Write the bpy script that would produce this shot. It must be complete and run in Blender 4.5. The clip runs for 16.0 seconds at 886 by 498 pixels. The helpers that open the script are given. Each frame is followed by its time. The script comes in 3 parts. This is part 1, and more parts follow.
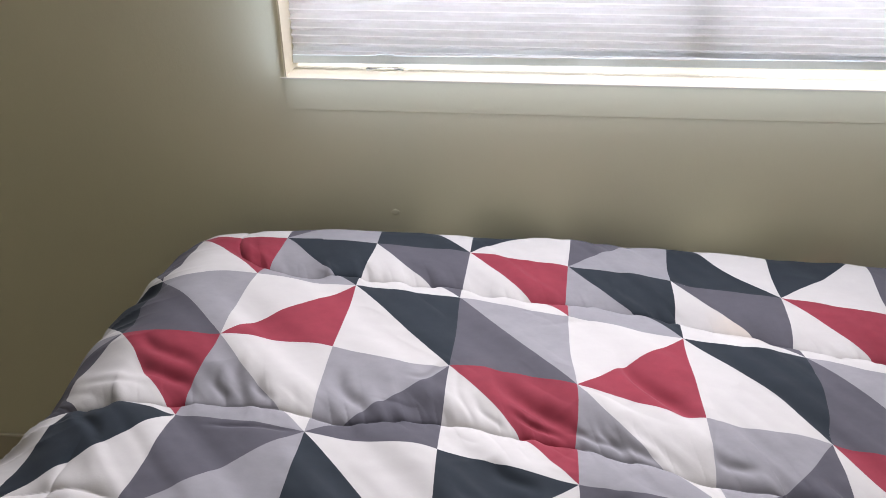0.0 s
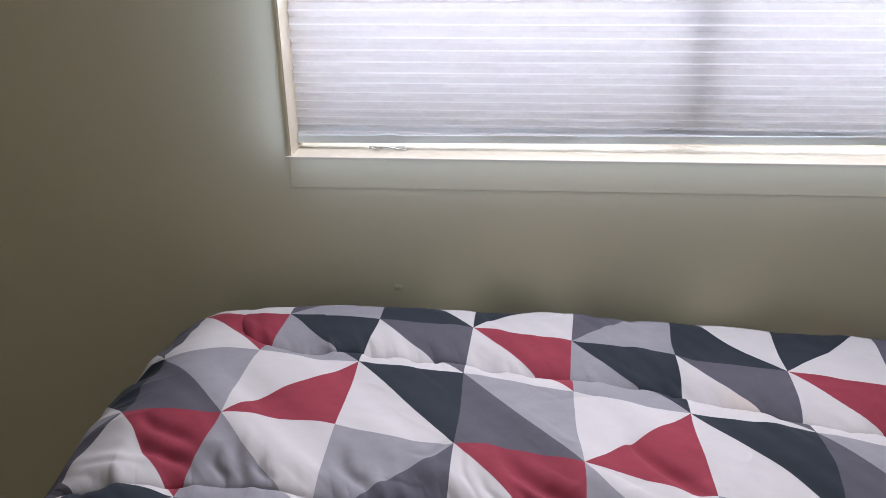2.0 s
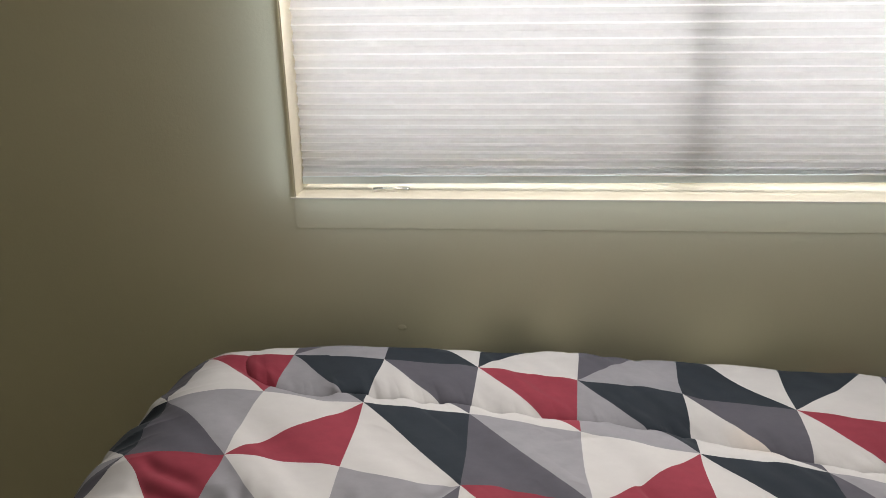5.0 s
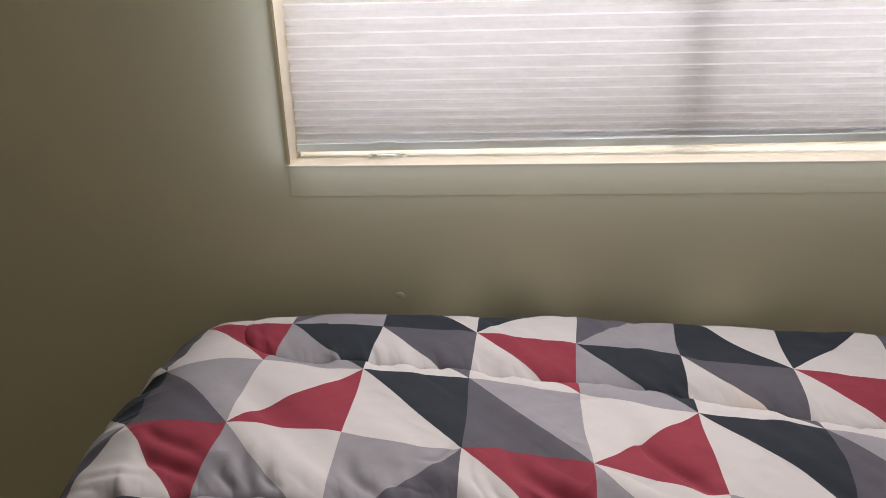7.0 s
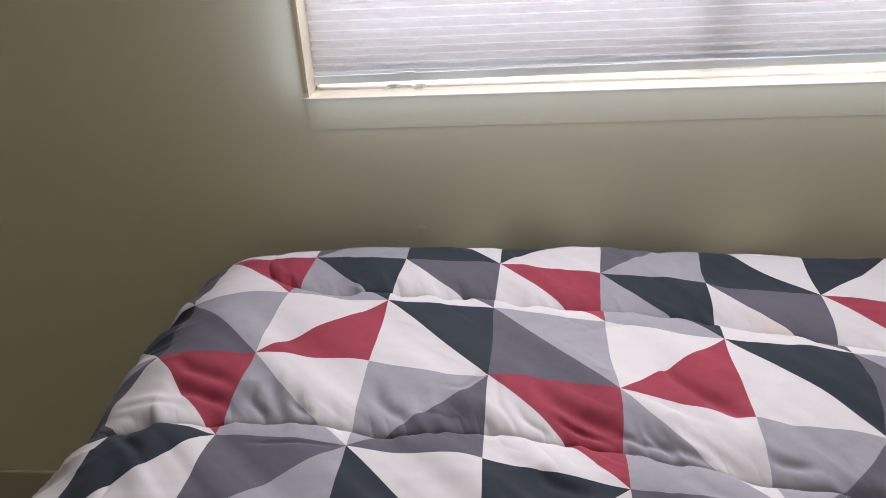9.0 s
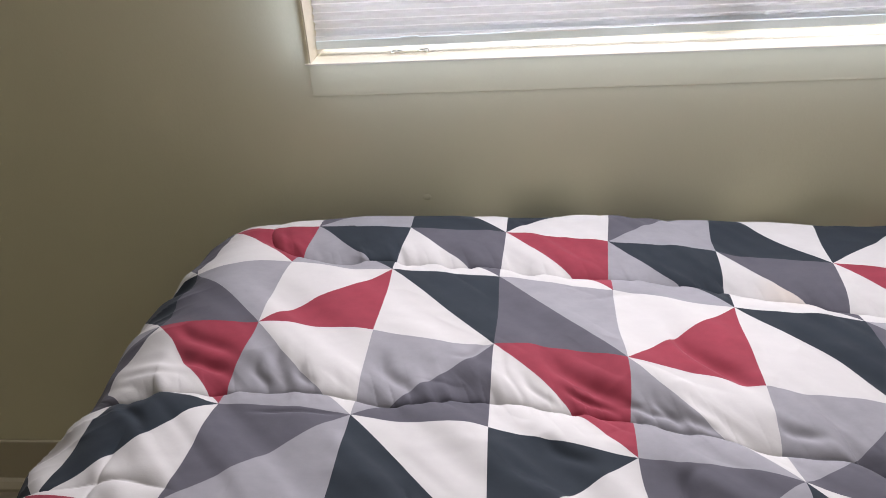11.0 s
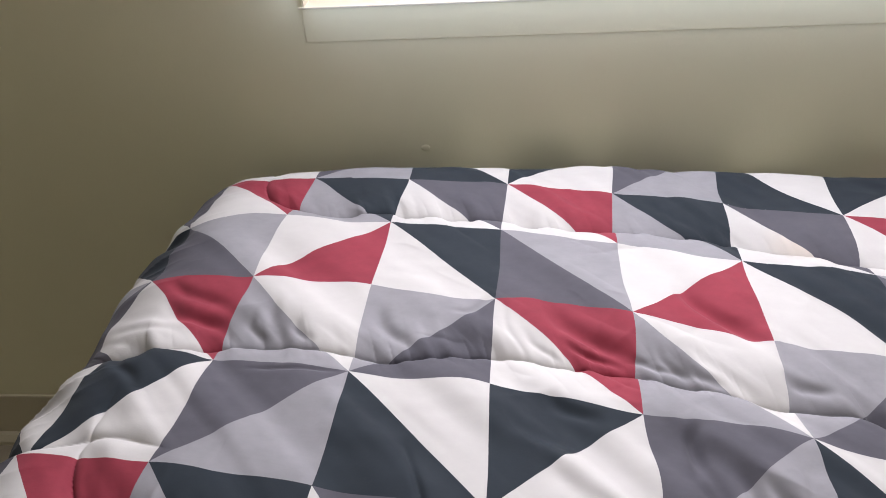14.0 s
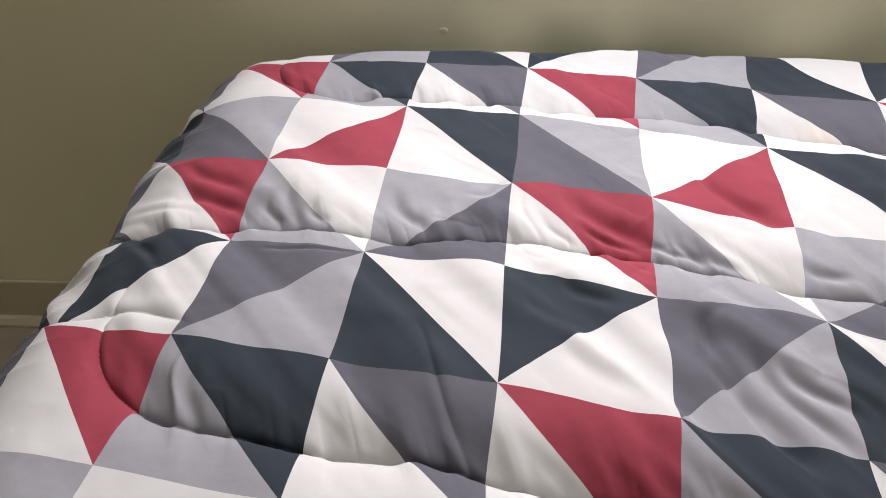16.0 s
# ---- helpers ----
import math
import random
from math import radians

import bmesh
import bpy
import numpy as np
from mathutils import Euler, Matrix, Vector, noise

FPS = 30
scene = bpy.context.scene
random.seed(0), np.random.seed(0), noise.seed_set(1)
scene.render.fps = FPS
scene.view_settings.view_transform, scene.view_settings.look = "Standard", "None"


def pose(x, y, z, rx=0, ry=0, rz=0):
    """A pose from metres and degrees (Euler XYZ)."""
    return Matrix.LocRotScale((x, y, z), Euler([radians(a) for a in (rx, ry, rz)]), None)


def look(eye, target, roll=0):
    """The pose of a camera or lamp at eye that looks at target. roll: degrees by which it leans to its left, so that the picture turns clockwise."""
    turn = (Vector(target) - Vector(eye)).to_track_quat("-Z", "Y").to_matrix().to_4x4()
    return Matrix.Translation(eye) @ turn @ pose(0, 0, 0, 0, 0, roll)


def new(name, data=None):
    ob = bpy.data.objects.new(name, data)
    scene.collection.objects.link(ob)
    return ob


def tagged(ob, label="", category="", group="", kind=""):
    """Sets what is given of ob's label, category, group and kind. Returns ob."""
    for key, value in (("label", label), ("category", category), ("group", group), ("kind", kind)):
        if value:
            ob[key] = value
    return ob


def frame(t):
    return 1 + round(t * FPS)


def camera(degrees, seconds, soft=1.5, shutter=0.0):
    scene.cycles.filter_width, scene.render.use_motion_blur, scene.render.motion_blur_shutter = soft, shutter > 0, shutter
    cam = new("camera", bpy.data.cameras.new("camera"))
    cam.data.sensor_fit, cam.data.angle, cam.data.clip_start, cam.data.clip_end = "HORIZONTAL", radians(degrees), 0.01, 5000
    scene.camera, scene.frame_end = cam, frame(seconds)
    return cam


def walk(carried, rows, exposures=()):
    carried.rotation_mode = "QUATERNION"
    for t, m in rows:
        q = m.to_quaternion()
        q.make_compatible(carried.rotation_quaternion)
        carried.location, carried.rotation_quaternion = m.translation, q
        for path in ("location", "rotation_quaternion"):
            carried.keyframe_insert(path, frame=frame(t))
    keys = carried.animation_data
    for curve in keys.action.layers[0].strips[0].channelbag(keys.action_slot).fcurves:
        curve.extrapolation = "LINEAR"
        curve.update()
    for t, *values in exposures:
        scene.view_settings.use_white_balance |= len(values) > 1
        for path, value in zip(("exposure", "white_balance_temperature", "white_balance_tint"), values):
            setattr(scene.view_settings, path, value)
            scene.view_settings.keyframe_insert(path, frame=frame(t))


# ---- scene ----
cam = camera(64.27, 16.0, soft=0.9)
walk(cam, [
    (0, pose(0.2453, -0.7772, 1.0280, 60.070, -0.192, 3.691)),
    (0.5, pose(0.2412, -0.7742, 1.0311, 66.294, -1.250, 4.414)),
    (1, pose(0.2406, -0.7770, 1.0284, 66.464, -0.685, 4.016)),
    (1.5, pose(0.2415, -0.7776, 1.0264, 65.642, 0.055, 3.498)),
    (2, pose(0.2432, -0.7804, 1.0287, 66.204, 0.215, 3.548)),
    (2.5, pose(0.2386, -0.7817, 1.0296, 67.875, 0.043, 3.782)),
    (3, pose(0.2393, -0.7798, 1.0323, 69.224, -0.069, 4.139)),
    (3.5, pose(0.2410, -0.7803, 1.0304, 70.031, 0.032, 4.285)),
    (4, pose(0.2406, -0.7827, 1.0289, 70.140, 0.115, 4.210)),
    (6.5, pose(0.2388, -0.7814, 1.0235, 67.715, 1.232, 2.644)),
    (7, pose(0.2375, -0.7820, 1.0204, 67.187, 1.357, 2.801)),
    (7.5, pose(0.2352, -0.7809, 1.0169, 66.105, 1.667, 3.072)),
    (8, pose(0.2312, -0.7817, 1.0130, 64.726, 2.070, 3.342)),
    (8.5, pose(0.2301, -0.7806, 1.0090, 63.378, 2.521, 3.555)),
    (9, pose(0.2295, -0.7825, 1.0082, 62.417, 2.744, 3.627)),
    (11.5, pose(0.2293, -0.7699, 0.9963, 59.587, 3.138, 3.982)),
    (12, pose(0.2318, -0.7674, 0.9951, 58.891, 3.172, 3.891)),
    (12.5, pose(0.2291, -0.7675, 0.9908, 58.424, 3.076, 3.738)),
    (13, pose(0.2289, -0.7643, 0.9912, 57.808, 3.058, 3.700)),
    (13.5, pose(0.2268, -0.7573, 0.9886, 57.107, 3.075, 3.717)),
    (14, pose(0.2257, -0.7556, 0.9861, 56.423, 3.091, 3.799)),
    (14.5, pose(0.2297, -0.7563, 0.9847, 54.983, 3.259, 4.144)),
    (15, pose(0.2252, -0.7556, 0.9829, 53.042, 3.408, 4.575)),
    (15.5, pose(0.2235, -0.7608, 0.9739, 49.992, 3.683, 5.175)),
    (16, pose(0.2275, -0.7603, 0.9709, 48.436, 3.619, 5.284)),
], exposures=[(0, 0.46, 6330, 22), (0.6, 0.08, 6250, 23), (2, 0.08, 6100, 25), (3.5, -0.05, 6750, 14.5), (7, -0.11, 6930, 23.5), (8, 0.06, 6880, 27), (9, 0.23, 6400, 25), (12.5, 0.54, 6400, 22.5), (14, 0.58, 6400, 21.5), (15, 0.62, 6480, 20), (16, 0.74, 6560, 19.5)])

# ---- the plan, in metres ----
WALL_Y = 0.098          # room face of the window wall
WALL_T = 0.13           # its thickness
ROOM = (-1.15, 2.0, -2.1, 2.40)   # west, east, south, ceiling height
WIN = (-0.013, 1.06, 0.768, 1.93)   # opening: west, east, sill, head
SHADE_Y = 0.137         # front ridges of the pleated shade

# ---- world and light ----
world = bpy.data.worlds.new("sky")
scene.world = world
world.use_nodes = True
sky = world.node_tree.nodes.new("ShaderNodeTexSky")
sky.sky_type = "NISHITA"
sky.sun_disc = False
sky.sun_elevation = radians(48)
sky.sun_rotation = radians(20)
background = world.node_tree.nodes["Background"]
background.inputs["Strength"].default_value = 0.1
world.node_tree.links.new(sky.outputs["Color"], background.inputs["Color"])


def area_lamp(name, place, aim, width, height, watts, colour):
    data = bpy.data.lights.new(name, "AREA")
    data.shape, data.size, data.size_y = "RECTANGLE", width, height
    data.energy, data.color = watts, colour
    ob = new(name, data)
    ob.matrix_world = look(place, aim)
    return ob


win_mid = (WIN[0] + WIN[1]) / 2
# daylight outside the glass, which shines through the shade
area_lamp("daylight_outside", (win_mid, 0.262, 0.93), (win_mid, 0.0, 0.93), 1.2, 0.54, 12.3, (0.93, 0.97, 1.0))
# unseen lamp added in front of the shade's upper part, standing in for window light
area_lamp("window_light_stand_in", (win_mid - 0.10, 0.062, 1.25), (win_mid - 0.10, -0.458, 1.01), 0.86, 0.42, 11.2, (0.95, 0.98, 1.0))
# unseen fill strips added at sill and jamb, imitating a halo on the wall
area_lamp("sill_fill_strip", (win_mid, 0.066, 0.770), (win_mid, 0.105, 0.50), 1.07, 0.05, 0.195, (0.60, 0.75, 1.0))
area_lamp("jamb_fill_strip", (-0.014, 0.066, 1.08), (-0.30, 0.045, 1.08), 0.05, 0.62, 0.165, (0.60, 0.75, 1.0))


# ---- materials ----
def material(name, roughness=0.6, metallic=0.0):
    m = bpy.data.materials.new(name)
    m.use_nodes = True
    b = m.node_tree.nodes["Principled BSDF"]
    b.inputs["Roughness"].default_value = roughness
    b.inputs["Metallic"].default_value = metallic
    return m, m.node_tree, b


def add_node(tree, kind, **inputs):
    n = tree.nodes.new(kind)
    for key, value in inputs.items():
        n.inputs[key].default_value = value
    return n


def mottled(name, dark, light, scale, roughness, grain_scale=400.0, grain=0.1, relief=0.002, detail=5.0, stretch=(1, 1, 1)):
    """A surface with broad colour drift and fine grain relief, in world coordinates."""
    m, tree, b = material(name, roughness)
    geo = tree.nodes.new("ShaderNodeNewGeometry")
    mapping = tree.nodes.new("ShaderNodeMapping")
    mapping.inputs["Scale"].default_value = stretch
    tree.links.new(geo.outputs["Position"], mapping.inputs["Vector"])
    broad = add_node(tree, "ShaderNodeTexNoise", Scale=scale, Detail=detail, Roughness=0.6)
    fine = add_node(tree, "ShaderNodeTexNoise", Scale=grain_scale, Detail=3.0, Roughness=0.6)
    for n in (broad, fine):
        tree.links.new(mapping.outputs["Vector"], n.inputs["Vector"])
    blend = add_node(tree, "ShaderNodeMix")
    blend.inputs["Factor"].default_value = grain
    tree.links.new(broad.outputs["Fac"], blend.inputs[2])
    tree.links.new(fine.outputs["Fac"], blend.inputs[3])
    ramp = tree.nodes.new("ShaderNodeValToRGB")
    ramp.color_ramp.elements[0].position, ramp.color_ramp.elements[1].position = 0.3, 0.7
    ramp.color_ramp.elements[0].color, ramp.color_ramp.elements[1].color = (*dark, 1), (*light, 1)
    tree.links.new(blend.outputs[0], ramp.inputs["Fac"])
    tree.links.new(ramp.outputs["Color"], b.inputs["Base Color"])
    bump = add_node(tree, "ShaderNodeBump", Strength=0.5, Distance=relief)
    tree.links.new(fine.outputs["Fac"], bump.inputs["Height"])
    tree.links.new(bump.outputs["Normal"], b.inputs["Normal"])
    return m


def cloth(name, colour, drift=0.07, stain=None):
    """Brushed printed cotton: a fine weave, a soft sheen, small changes of tone."""
    m, tree, b = material(name, 0.82)
    b.inputs["Sheen Weight"].default_value = 0.04
    b.inputs["Sheen Roughness"].default_value = 0.5
    b.inputs["Specular IOR Level"].default_value = 0.25
    geo = tree.nodes.new("ShaderNodeNewGeometry")
    broad = add_node(tree, "ShaderNodeTexNoise", Scale=9.0, Detail=5.0, Roughness=0.62)
    slub = add_node(tree, "ShaderNodeTexNoise", Scale=60.0, Detail=4.0, Roughness=0.7)
    weave = add_node(tree, "ShaderNodeTexNoise", Scale=900.0, Detail=2.0)
    stretch = tree.nodes.new("ShaderNodeMapping")
    stretch.inputs["Scale"].default_value = (0.7, 1.2, 1.0)
    stretch.inputs["Rotation"].default_value = (0, 0, radians(4))
    tree.links.new(geo.outputs["Position"], stretch.inputs["Vector"])
    tree.links.new(geo.outputs["Position"], broad.inputs["Vector"])
    tree.links.new(stretch.outputs["Vector"], slub.inputs["Vector"])
    tree.links.new(stretch.outputs["Vector"], weave.inputs["Vector"])
    blend = add_node(tree, "ShaderNodeMix")
    blend.inputs["Factor"].default_value = 0.5
    tree.links.new(broad.outputs["Fac"], blend.inputs[2])
    tree.links.new(slub.outputs["Fac"], blend.inputs[3])
    ramp = tree.nodes.new("ShaderNodeValToRGB")
    ramp.color_ramp.elements[0].position, ramp.color_ramp.elements[1].position = 0.3, 0.7
    ramp.color_ramp.elements[0].color = (*[v * (1 - drift) for v in colour], 1)
    ramp.color_ramp.elements[1].color = (*[min(v * (1 + drift), 0.9) for v in colour], 1)
    tree.links.new(blend.outputs[0], ramp.inputs["Fac"])
    last = ramp.outputs["Color"]
    if stain:
        place, radius, tone = stain
        away = tree.nodes.new("ShaderNodeVectorMath")
        away.operation = "DISTANCE"
        away.inputs[1].default_value = place
        tree.links.new(geo.outputs["Position"], away.inputs[0])
        spread = add_node(tree, "ShaderNodeMapRange")
        spread.inputs["From Min"].default_value, spread.inputs["From Max"].default_value = radius, radius * 0.1
        spread.inputs["To Min"].default_value, spread.inputs["To Max"].default_value = 0.0, 0.75
        tree.links.new(away.outputs["Value"], spread.inputs["Value"])
        patchy = tree.nodes.new("ShaderNodeMath")
        patchy.operation = "MULTIPLY"
        tree.links.new(spread.outputs["Result"], patchy.inputs[0])
        tree.links.new(slub.outputs["Fac"], patchy.inputs[1])
        tint = add_node(tree, "ShaderNodeMix")
        tint.data_type = "RGBA"
        tree.links.new(patchy.outputs[0], tint.inputs[0])
        tree.links.new(last, tint.inputs[6])
        tint.inputs[7].default_value = (*tone, 1)
        last = tint.outputs[2]
    tree.links.new(last, b.inputs["Base Color"])
    bump = add_node(tree, "ShaderNodeBump", Strength=0.12, Distance=0.0004)
    tree.links.new(weave.outputs["Fac"], bump.inputs["Height"])
    soft = add_node(tree, "ShaderNodeBump", Strength=0.05, Distance=0.0008)
    tree.links.new(slub.outputs["Fac"], soft.inputs["Height"])
    tree.links.new(bump.outputs["Normal"], soft.inputs["Normal"])
    # fine slanting creases
    slant = tree.nodes.new("ShaderNodeMapping")
    slant.inputs["Rotation"].default_value = (0, 0, radians(38))
    slant.inputs["Scale"].default_value = (0.45, 1.5, 1.0)
    tree.links.new(geo.outputs["Position"], slant.inputs["Vector"])
    crease = add_node(tree, "ShaderNodeTexNoise", Scale=26.0, Detail=3.0, Roughness=0.5)
    crease.noise_type = "RIDGED_MULTIFRACTAL"
    tree.links.new(slant.outputs["Vector"], crease.inputs["Vector"])
    where = add_node(tree, "ShaderNodeTexNoise", Scale=6.5, Detail=1.0)
    tree.links.new(geo.outputs["Position"], where.inputs["Vector"])
    some = add_node(tree, "ShaderNodeMapRange")
    some.inputs["From Min"].default_value, some.inputs["From Max"].default_value = 0.48, 0.66
    tree.links.new(where.outputs["Fac"], some.inputs["Value"])
    gated = tree.nodes.new("ShaderNodeMath")
    gated.operation = "MULTIPLY"
    tree.links.new(crease.outputs["Fac"], gated.inputs[0])
    tree.links.new(some.outputs["Result"], gated.inputs[1])
    wrinkle = add_node(tree, "ShaderNodeBump", Strength=0.45, Distance=0.006)
    tree.links.new(gated.outputs[0], wrinkle.inputs["Height"])
    tree.links.new(soft.outputs["Normal"], wrinkle.inputs["Normal"])
    tree.links.new(wrinkle.outputs["Normal"], b.inputs["Normal"])
    return m


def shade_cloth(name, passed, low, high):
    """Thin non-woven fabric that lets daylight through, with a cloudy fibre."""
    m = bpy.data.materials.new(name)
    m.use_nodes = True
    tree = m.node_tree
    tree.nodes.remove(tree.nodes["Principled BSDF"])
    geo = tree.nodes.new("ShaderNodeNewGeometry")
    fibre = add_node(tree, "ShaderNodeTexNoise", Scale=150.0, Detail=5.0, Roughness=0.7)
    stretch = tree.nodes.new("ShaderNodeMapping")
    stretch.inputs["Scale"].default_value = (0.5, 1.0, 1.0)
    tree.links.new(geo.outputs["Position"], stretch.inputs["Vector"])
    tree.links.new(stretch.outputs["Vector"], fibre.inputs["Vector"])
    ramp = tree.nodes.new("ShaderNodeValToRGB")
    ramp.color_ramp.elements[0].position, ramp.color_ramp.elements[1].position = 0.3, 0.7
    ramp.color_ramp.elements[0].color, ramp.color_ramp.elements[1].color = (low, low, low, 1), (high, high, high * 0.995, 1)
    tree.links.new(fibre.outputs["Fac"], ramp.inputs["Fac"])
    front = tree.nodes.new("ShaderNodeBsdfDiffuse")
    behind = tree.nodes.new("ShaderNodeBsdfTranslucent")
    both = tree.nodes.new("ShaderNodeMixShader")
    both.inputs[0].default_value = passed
    for n in (front, behind):
        tree.links.new(ramp.outputs["Color"], n.inputs["Color"])
    tree.links.new(front.outputs[0], both.inputs[1])
    tree.links.new(behind.outputs[0], both.inputs[2])
    tree.links.new(both.outputs[0], tree.nodes["Material Output"].inputs["Surface"])
    return m


def clear(name, tint=(1, 1, 1), roughness=0.0, ior=1.45):
    m, tree, b = material(name, roughness)
    b.inputs["Base Color"].default_value = (*tint, 1)
    b.inputs["Transmission Weight"].default_value = 1.0
    b.inputs["IOR"].default_value = ior
    return m


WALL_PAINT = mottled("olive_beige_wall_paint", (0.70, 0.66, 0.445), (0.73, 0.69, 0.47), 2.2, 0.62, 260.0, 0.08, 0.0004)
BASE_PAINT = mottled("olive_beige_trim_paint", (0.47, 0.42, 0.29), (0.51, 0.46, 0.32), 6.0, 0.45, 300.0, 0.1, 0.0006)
CEILING_PAINT = mottled("white_ceiling_paint", (0.80, 0.79, 0.75), (0.85, 0.84, 0.81), 3.0, 0.8, 180.0, 0.12, 0.002)
FLOOR_TILE = mottled("beige_ceramic_floor", (0.27, 0.23, 0.165), (0.34, 0.29, 0.21), 14.0, 0.35, 220.0, 0.25, 0.0004)
CREAM = mottled("cream_window_paint", (0.71, 0.65, 0.51), (0.75, 0.69, 0.55), 18.0, 0.6, 350.0, 0.15, 0.0004)
VINYL = mottled("white_vinyl", (0.76, 0.76, 0.74), (0.81, 0.81, 0.79), 10.0, 0.35, 500.0, 0.1, 0.0002)
RAIL = mottled("pale_grey_rail_enamel", (0.77, 0.86, 0.91), (0.80, 0.89, 0.935), 20.0, 0.4, 600.0, 0.1, 0.0002)
GLASS = clear("window_glass")
PLASTIC = clear("clear_plastic", (0.97, 0.98, 0.98), 0.12, 1.4)
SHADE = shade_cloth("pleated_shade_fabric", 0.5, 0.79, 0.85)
# brighter copy of SHADE that puts a lit look on ridges and loose end
LIT_SHADE = shade_cloth("lit_shade_fabric", 0.76, 0.94, 0.97)
CLOTHS = {
    "W": cloth("white_cotton", (0.485, 0.470, 0.447), 0.05, ((0.545, -0.105, 0.565), 0.045, (0.62, 0.47, 0.33))),
    "R": cloth("burgundy_cotton", (0.235, 0.030, 0.046), 0.14),
    "N": cloth("charcoal_navy_cotton", (0.0165, 0.023, 0.030), 0.15),
    "S": cloth("slate_grey_cotton", (0.081, 0.078, 0.092), 0.13),
    "L": cloth("light_grey_cotton", (0.243, 0.237, 0.249), 0.11),
}
THREAD = cloth("grey_thread", (0.30, 0.29, 0.30))
LINING = cloth("white_lining", (0.70, 0.68, 0.66))
TICKING = cloth("white_mattress_ticking", (0.70, 0.69, 0.66))
BED_WOOD = mottled("dark_brown_wood", (0.06, 0.035, 0.02), (0.13, 0.08, 0.045), 8.0, 0.45, 120.0, 0.4, 0.0008, stretch=(0.2, 3, 3))


# ---- building helpers ----
def part(name, bm, mat, parent=None, label="", smooth=False):
    me = bpy.data.meshes.new(name)
    bm.to_mesh(me)
    bm.free()
    if mat:
        me.materials.append(mat)
    if smooth:
        me.shade_smooth()
    ob = new(name, me)
    if parent:
        ob.parent = parent
    if label:
        ob["label"] = label
    return ob


def add_box(bm, x0, x1, y0, y1, z0, z1, bevel=0.0):
    made = bmesh.ops.create_cube(bm, size=1.0, matrix=Matrix.LocRotScale(
        ((x0 + x1) / 2, (y0 + y1) / 2, (z0 + z1) / 2), None, (x1 - x0, y1 - y0, z1 - z0)))
    if bevel:
        edges = list({e for v in made["verts"] for e in v.link_edges})
        bmesh.ops.bevel(bm, geom=edges, offset=bevel, segments=2, profile=0.6, affect="EDGES")
    return bm


def box(x0, x1, y0, y1, z0, z1, bevel=0.0):
    return add_box(bmesh.new(), x0, x1, y0, y1, z0, z1, bevel)


def sweep(profile, x0, x1, segments=1, wobble=None):
    """A closed or open (y, z) profile drawn along x."""
    bm = bmesh.new()
    rows = []
    for i in range(segments + 1):
        x = x0 + (x1 - x0) * i / segments
        rows.append([bm.verts.new((x, y + (wobble(x, y, z) if wobble else 0), z)) for y, z in profile])
    for a, b in zip(rows, rows[1:]):
        for j in range(len(profile) - 1):
            bm.faces.new((a[j], b[j], b[j + 1], a[j + 1]))
    return bm


# ---- structure ----
W, E, S_, TOP = ROOM
T = 0.12
bm = bmesh.new()
y0, y1 = WALL_Y, WALL_Y + WALL_T
add_box(bm, W - T, WIN[0], y0, y1, 0, TOP)
add_box(bm, WIN[1], E + T, y0, y1, 0, TOP)
add_box(bm, WIN[0], WIN[1], y0, y1, 0, WIN[2] - 0.006)
add_box(bm, WIN[0], WIN[1], y0, y1, WIN[3], TOP)
wall = part("wall_north", bm, WALL_PAINT)
tagged(wall, "olive-beige painted wall with a wide window opening", "wall", kind="structure")
bm = bmesh.new()
bmesh.ops.create_uvsphere(bm, u_segments=16, v_segments=8, radius=1.0, matrix=Matrix.LocRotScale((0.124, WALL_Y, 0.58), None, (0.006, 0.0006, 0.0045)))
part("filled_hole", bm, WALL_PAINT, wall, "small filled nail hole", smooth=True)
# unseen walls; their distance and beige tone are chosen for the light they bounce
BOUNCE_BEIGE = mottled("beige_wall_paint", (0.60, 0.57, 0.45), (0.64, 0.61, 0.49), 2.2, 0.62, 260.0, 0.08, 0.0004)
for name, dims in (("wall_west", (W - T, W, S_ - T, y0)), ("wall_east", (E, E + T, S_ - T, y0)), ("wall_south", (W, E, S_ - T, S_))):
    ob = part(name, box(*dims, 0, TOP), BOUNCE_BEIGE)
    tagged(ob, "plain room wall out of view, beige set for bounce", "wall", kind="structure")
tagged(part("ceiling", box(W - T, E + T, S_ - T, y1, TOP, TOP + 0.1), CEILING_PAINT), "white painted flat ceiling", "ceiling", kind="structure")
tagged(part("floor", box(W - T, E + T, S_ - T, y1, -0.1, 0), FLOOR_TILE), "pale beige ceramic floor", "floor", kind="structure")
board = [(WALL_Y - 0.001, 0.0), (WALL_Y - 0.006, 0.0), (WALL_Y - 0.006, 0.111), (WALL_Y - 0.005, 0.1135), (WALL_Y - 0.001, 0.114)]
tagged(part("baseboard", sweep(board, W, E), BASE_PAINT), "painted baseboard, darker than the wall", "baseboard", kind="structure")
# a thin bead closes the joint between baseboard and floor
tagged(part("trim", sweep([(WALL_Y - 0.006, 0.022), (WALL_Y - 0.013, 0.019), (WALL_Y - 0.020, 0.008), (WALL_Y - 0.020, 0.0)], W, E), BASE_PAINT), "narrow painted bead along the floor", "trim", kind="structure")

